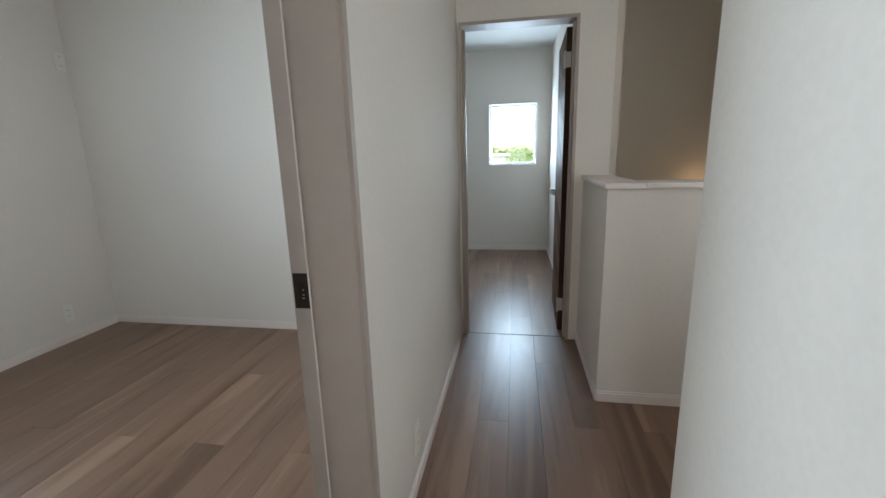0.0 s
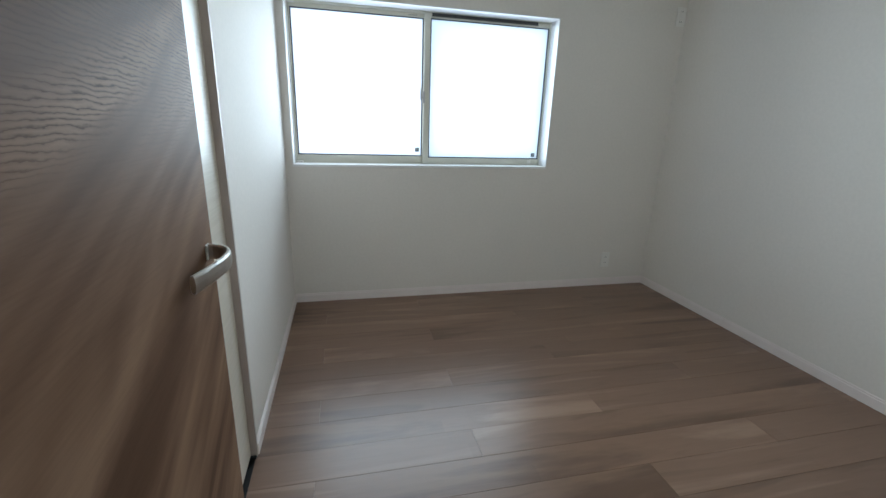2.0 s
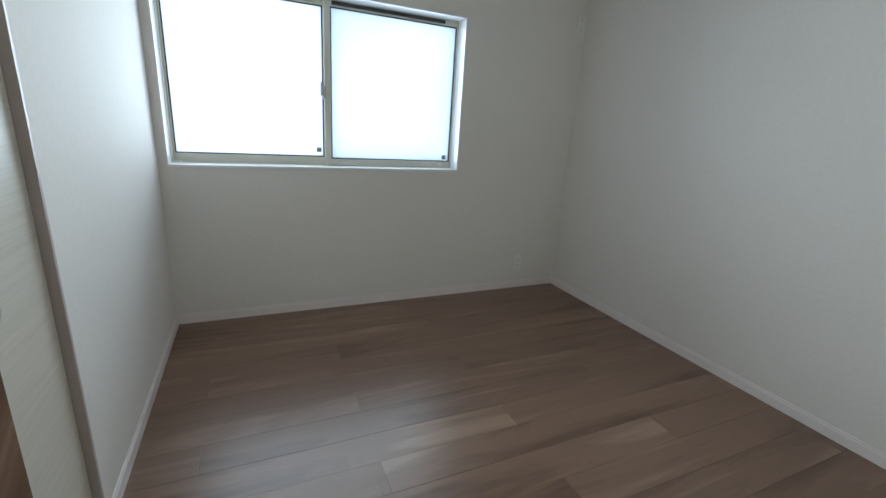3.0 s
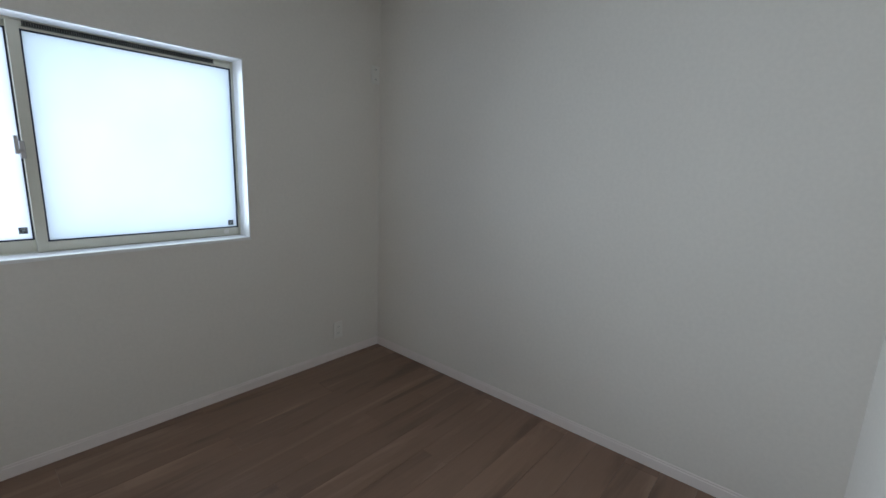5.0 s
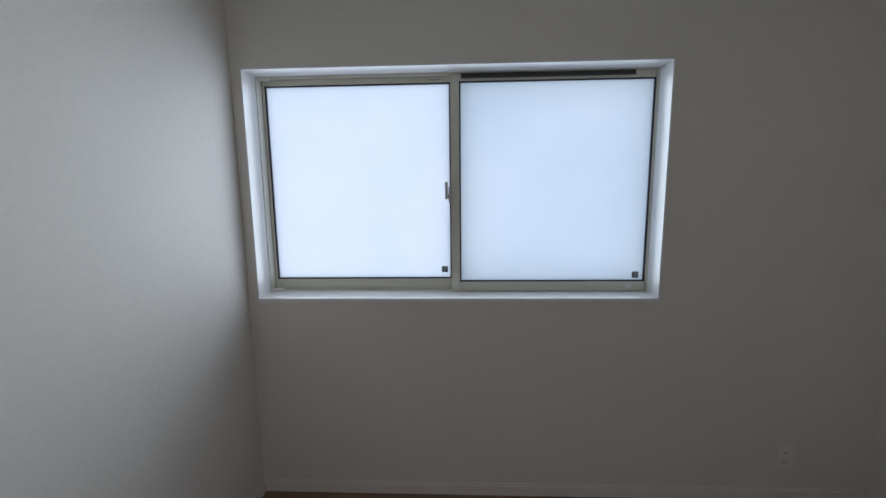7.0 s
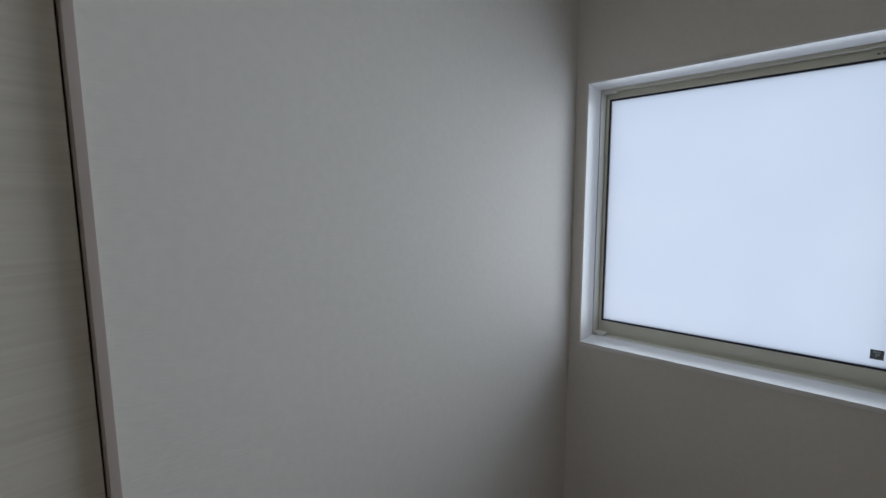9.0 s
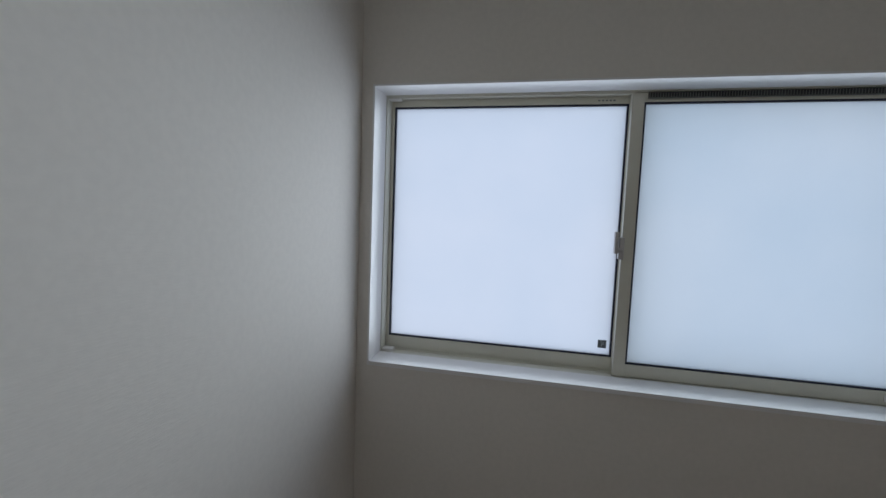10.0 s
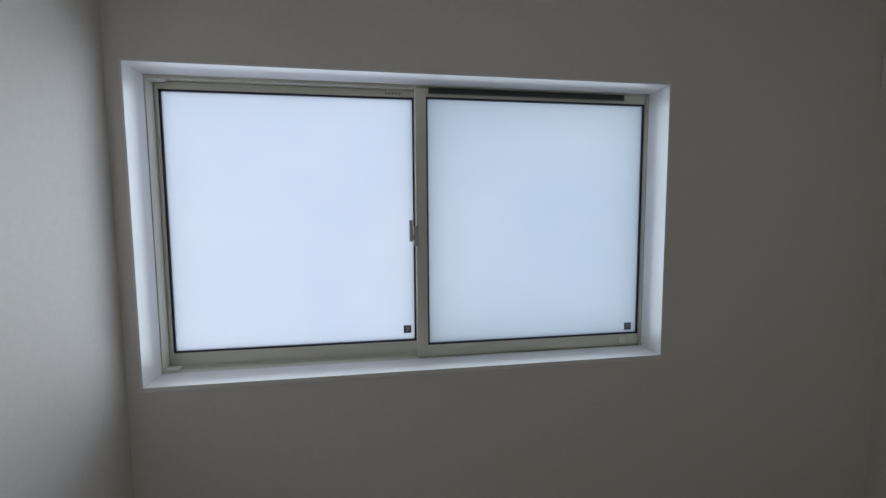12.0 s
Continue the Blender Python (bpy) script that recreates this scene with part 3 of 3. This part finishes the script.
# ---- sockets ----
def socket(name, label, at, nx, ny, w=0.070, h=0.118, slots=((0, 0.022), (0, -0.022))):
    """A wall plate on the wall point `at`, facing (nx, ny)."""
    ob = empty(name, at, label, "wall socket")
    x, y, z = at
    def slab(a0, a1, b0, b1, d0, d1):
        if ny:
            return (x + a0, x + a1, *sorted((y + ny * d0, y + ny * d1)), z + b0, z + b1)
        return (*sorted((x + nx * d0, x + nx * d1)), y + a0, y + a1, z + b0, z + b1)
    boxes("cover_plate", PLATE, [slab(-w / 2, w / 2, -h / 2, h / 2, 0.0, 0.006)], ob, "white plastic cover plate", bevel=0.002)
    boxes("insert", PLATE, [slab(-0.014, 0.014, -0.038, 0.038, 0.0062, 0.0078)], ob, "white socket insert", bevel=0.0008)
    for dx, dz in slots:
        for sx in (-0.0055, 0.0055):
            boxes("slot", BLACK, [slab(dx + sx - 0.0012, dx + sx + 0.0012, dz - 0.004, dz + 0.004, 0.0079, 0.0083)], ob, "dark plug slot")
    return ob


socket("wall_socket", "white double socket low on the window wall", (-0.362, 0.0, 0.210), 0, -1)
socket("wall_socket", "white socket high in the corner for an air conditioner", (-0.045, 0.0, 1.955), 0, -1, 0.070, 0.118, ((0, 0.034), (0, -0.030)))
socket("wall_socket", "white socket low on the hall wall", (-1.365, HF, 0.20), 0, -1)


# ---- far window ----
def far_window():
    win = empty("window_2", (GX, (GY0 + GY1) / 2, GZ0), "small clear window with a white casing in the far room", "window", kind="structure")
    t = 0.014
    for b in ((GY0 - t, GY1 + t, GZ0 - t, GZ0), (GY0 - t, GY1 + t, GZ1, GZ1 + t), (GY0 - t, GY0, GZ0, GZ1), (GY1, GY1 + t, GZ0, GZ1)):
        boxes("casing_board", CASING, [(GX - 0.006, GX + 0.09, *b)], win, "white window casing board", bevel=0.001)
    f = 0.022
    sash2 = boxes("window_sash", ALU, [(GX + 0.09, GX + 0.125, GY0 - t, GY0 + f, GZ0 - t, GZ1 + t), (GX + 0.09, GX + 0.125, GY1 - f, GY1 + t, GZ0 - t, GZ1 + t),
                                       (GX + 0.09, GX + 0.125, GY0 + f, GY1 - f, GZ0 - t, GZ0 + f), (GX + 0.09, GX + 0.125, GY0 + f, GY1 - f, GZ1 - f, GZ1 + t)], win, "beige aluminium sash", bevel=0.001)
    p = boxes("pane", CLEAR, [(GX + 0.105, GX + 0.110, GY0 + f, GY1 - f, GZ0 + f, GZ1 - f)], sash2, "clear glass pane")
    p.visible_shadow = False


far_window()


# ---- unseen windows added at the hall's other end and on the landing ----
def small_window(name, x0, x1, y0, y1, z0, z1, label):
    """A fixed frosted pane in a thin aluminium frame that fills a wall's opening."""
    win = empty(name, ((x0 + x1) / 2, (y0 + y1) / 2, z0), label, "window", kind="structure")
    f = 0.03
    along_x = x1 - x0 > y1 - y0
    sides = [(x0, x0 + f, y0, y1, z0, z1), (x1 - f, x1, y0, y1, z0, z1)] if along_x else [(x0, x1, y0, y0 + f, z0, z1), (x0, x1, y1 - f, y1, z0, z1)]
    rails = [(x0 + f, x1 - f, y0, y1, z, z + f) for z in (z0, z1 - f)] if along_x else [(x0, x1, y0 + f, y1 - f, z, z + f) for z in (z0, z1 - f)]
    boxes("window_frame", ALU, sides + rails, win, "beige aluminium window frame")
    cx, cy = (x0 + x1) / 2, (y0 + y1) / 2
    glass = (x0 + f, x1 - f, cy - 0.003, cy + 0.003, z0 + f, z1 - f) if along_x else (cx - 0.003, cx + 0.003, y0 + f, y1 - f, z0 + f, z1 - f)
    boxes("pane", FROST, [glass], win, "frosted glass pane")


# Unseen window, added to house the hall's fill lamp.
small_window("fill_window_3", -4.475, -4.445, -3.49, -2.89, 0.7, 2.0, "unseen frosted window added at the hall's end for fill light")
# Landing window out of view, added around the landing's fill lamp.
small_window("fill_window_4", -1.6, -0.8, -4.81, -4.78, 0.95, 2.05, "unseen frosted window added on the stair landing for fill light")


# ---- stair lamp ----
def stair_lamp():
    ob = empty("stair_lamp", (0.949, -4.60, 0.86), "small warm opal lamp on the stairwell wall", "wall lamp")
    bm = bmesh.new()
    cyl(bm, (0.949, -4.60, 0.86), (0.930, -4.60, 0.86), 0.055, 28)
    part("lamp_base", bm, PLATE, ob, "white round lamp base")
    bm = bmesh.new()
    bmesh.ops.create_uvsphere(bm, u_segments=24, v_segments=14, radius=0.045, matrix=Matrix.Translation((0.885, -4.60, 0.86)))
    part("lamp_globe", bm, WARM_GLASS, ob, "glowing warm opal globe", smooth=True)


stair_lamp()


# ---- outside: sky by the frosted window, ground, house, trees ----
bm = bmesh.new()
bmesh.ops.create_grid(bm, x_segments=8, y_segments=8, size=600, matrix=Matrix.Translation((0, 0, -3.1)))
tagged(boxes("backdrop", SKY_GLOW, [(-3.2, -0.4, 0.36, 0.37, 0.35, 2.45)]), "pale bright sky outside the frosted window", "sky", kind="structure")
tagged(part("ground", bm, GROUND), "open earthy ground", "ground", kind="structure")


def tree(seed, x, y, h, r):
    rng = random.Random(seed)
    ob = empty("tree", (x, y, -3.1), "broad leafy green tree", "tree", "trees beyond the far window")
    bm = bmesh.new()
    cyl(bm, (x, y, -3.1), (x, y, -3.1 + h * 0.6), 0.22, 10, 0.1)
    for k in range(6):
        a = k * 1.05 + rng.random()
        cyl(bm, (x, y, -3.1 + h * (0.35 + 0.04 * k)), (x + math.cos(a) * r * 0.6, y + math.sin(a) * r * 0.6, -3.1 + h * (0.62 + 0.04 * k)), 0.09, 7, 0.03)
    part("trunk", bm, BARK, ob, "brown bark trunk and limbs")
    verts, faces = [], []
    lumps = [(rng.uniform(-1, 1) * r * 0.75, rng.uniform(-1, 1) * r * 0.75, h * rng.uniform(0.48, 0.92), r * rng.uniform(0.28, 0.5)) for _ in range(22)]
    for lx, ly, lz, lr in lumps:
        for _ in range(230):
            d = Vector((rng.gauss(0, 1), rng.gauss(0, 1), rng.gauss(0, 0.8))).normalized() * lr * rng.uniform(0.75, 1.08)
            c = Vector((x + lx, y + ly, -3.1 + lz)) + d
            u = Vector((rng.gauss(0, 1), rng.gauss(0, 1), rng.gauss(0, 1))).normalized()
            w = u.orthogonal().normalized()
            s = rng.uniform(0.07, 0.16)
            i = len(verts)
            verts += [c - u * s, c - w * s * 0.5, c + u * s, c + w * s * 0.5]
            faces.append((i, i + 1, i + 2, i + 3))
    me = bpy.data.meshes.new("crown")
    me.from_pydata(verts, [], faces)
    me.materials.append(LEAF)
    crown = new("crown", me)
    crown.parent = ob
    crown.matrix_parent_inverse = ob.matrix_world.inverted()
    crown["label"] = "uneven crown of small green leaves"


for k, (x, y, h, r) in enumerate([(42, -2.6, 4.9, 2.2), (43, -5.4, 4.6, 2.3), (41, -0.2, 4.3, 2.1), (44, -8.4, 4.7, 2.4), (45, 2.6, 4.5, 2.3), (40, -4.0, 4.2, 1.9)]):
    tree(k + 3, x, y, h, r)


def house(x, y, w, d, h):
    ob = empty("house", (x, y, -3.1), "white plastered flat-roofed house before the trees", "house")
    boxes("house_wall", HOUSE, [(x, x + d, y - w / 2, y + w / 2, -3.1, -3.1 + h)], ob, "white plastered walls")
    bm = bmesh.new()
    pts = [(x - 0.3, y - w / 2 - 0.3), (x + d + 0.3, y - w / 2 - 0.3), (x + d + 0.3, y + w / 2 + 0.3), (x - 0.3, y + w / 2 + 0.3)]
    low = [bm.verts.new((*p, -3.1 + h)) for p in pts]
    a, b = bm.verts.new((x + d / 2, y - w / 2 - 0.3, -3.1 + h + 0.12)), bm.verts.new((x + d / 2, y + w / 2 + 0.3, -3.1 + h + 0.12))
    for f in ((low[0], low[3], b, a), (low[1], low[2], b, a), (low[0], low[1], a), (low[3], low[2], b), tuple(low)):
        bm.faces.new(f)
    part("roof", bm, ROOF, ob, "pale low roof")
    boxes("house_window", BLACK, [(x - 0.03, x - 0.005, y - w / 4 - 0.5, y - w / 4 + 0.5, -3.1 + h - 1.5, -3.1 + h - 0.6)], ob, "dark window")


house(30, -0.7, 3.4, 5, 4.15)


# ---- floor planks ----
def floor():
    fl = boxes("floor", BLACK, [(-4.52, 0.11, -3.7, 0.0, -0.2, -0.0125), (0.11, GX, -3.6, -0.9, -0.2, -0.0125), (-1.70, -0.56, -4.75, -3.7, -0.2, -0.0125)])
    tagged(fl, "brown oak-look plank floor", "floor", kind="structure")
    rng = random.Random(7)
    meshes = {}
    pitch, length = 0.1515, 1.818
    zones = [(W, 0.0, D, 0.0, -1.127, -1.875), (-4.4, FX + 0.039, HR, HF, -2.683, -0.935), (DX0, DX1, HF, D, -2.986, -0.935),
             (-1.70, -0.70, -4.75, HR, -2.986, -0.935), (FX + 0.042, GX, HR, -0.9, -2.986, -0.20)]

    def plank(x0, x1, y0, y1):
        key = (round(x1 - x0, 3), round(y1 - y0, 3))
        if key not in meshes:
            bm = bmesh.new()
            w, d = key
            box(bm, 0.0002, w - 0.0002, 0.0002, d - 0.0002, -0.012, 0.0)
            top = [e for e in bm.edges if all(q.co.z > -1e-5 for q in e.verts)]
            bmesh.ops.bevel(bm, geom=top, offset=0.0005, segments=1, affect="EDGES")
            me = bpy.data.meshes.new("plank")
            bm.to_mesh(me)
            bm.free()
            me.materials.append(FLOOR_WOOD)
            meshes[key] = me
        ob = new("plank", meshes[key])
        ob.parent = fl
        ob.location = (x0, y0, 0.0)

    for zx0, zx1, zy0, zy1, row_at, end_at in zones:
        k0, k1 = math.floor((zy0 - row_at) / pitch) - 1, math.ceil((zy1 - row_at) / pitch) + 1
        for k in range(k0, k1):
            y0, y1 = max(zy0, row_at + k * pitch), min(zy1, row_at + (k + 1) * pitch)
            if y1 - y0 < 0.004:
                continue
            start = end_at + (k + 3) * 0.606 % length
            m = math.floor((zx0 - start) / length)
            while start + m * length < zx1:
                x0, x1 = max(zx0, start + m * length), min(zx1, start + (m + 1) * length)
                if x1 - x0 > 0.004:
                    plank(x0, x1, y0, y1)
                m += 1


floor()
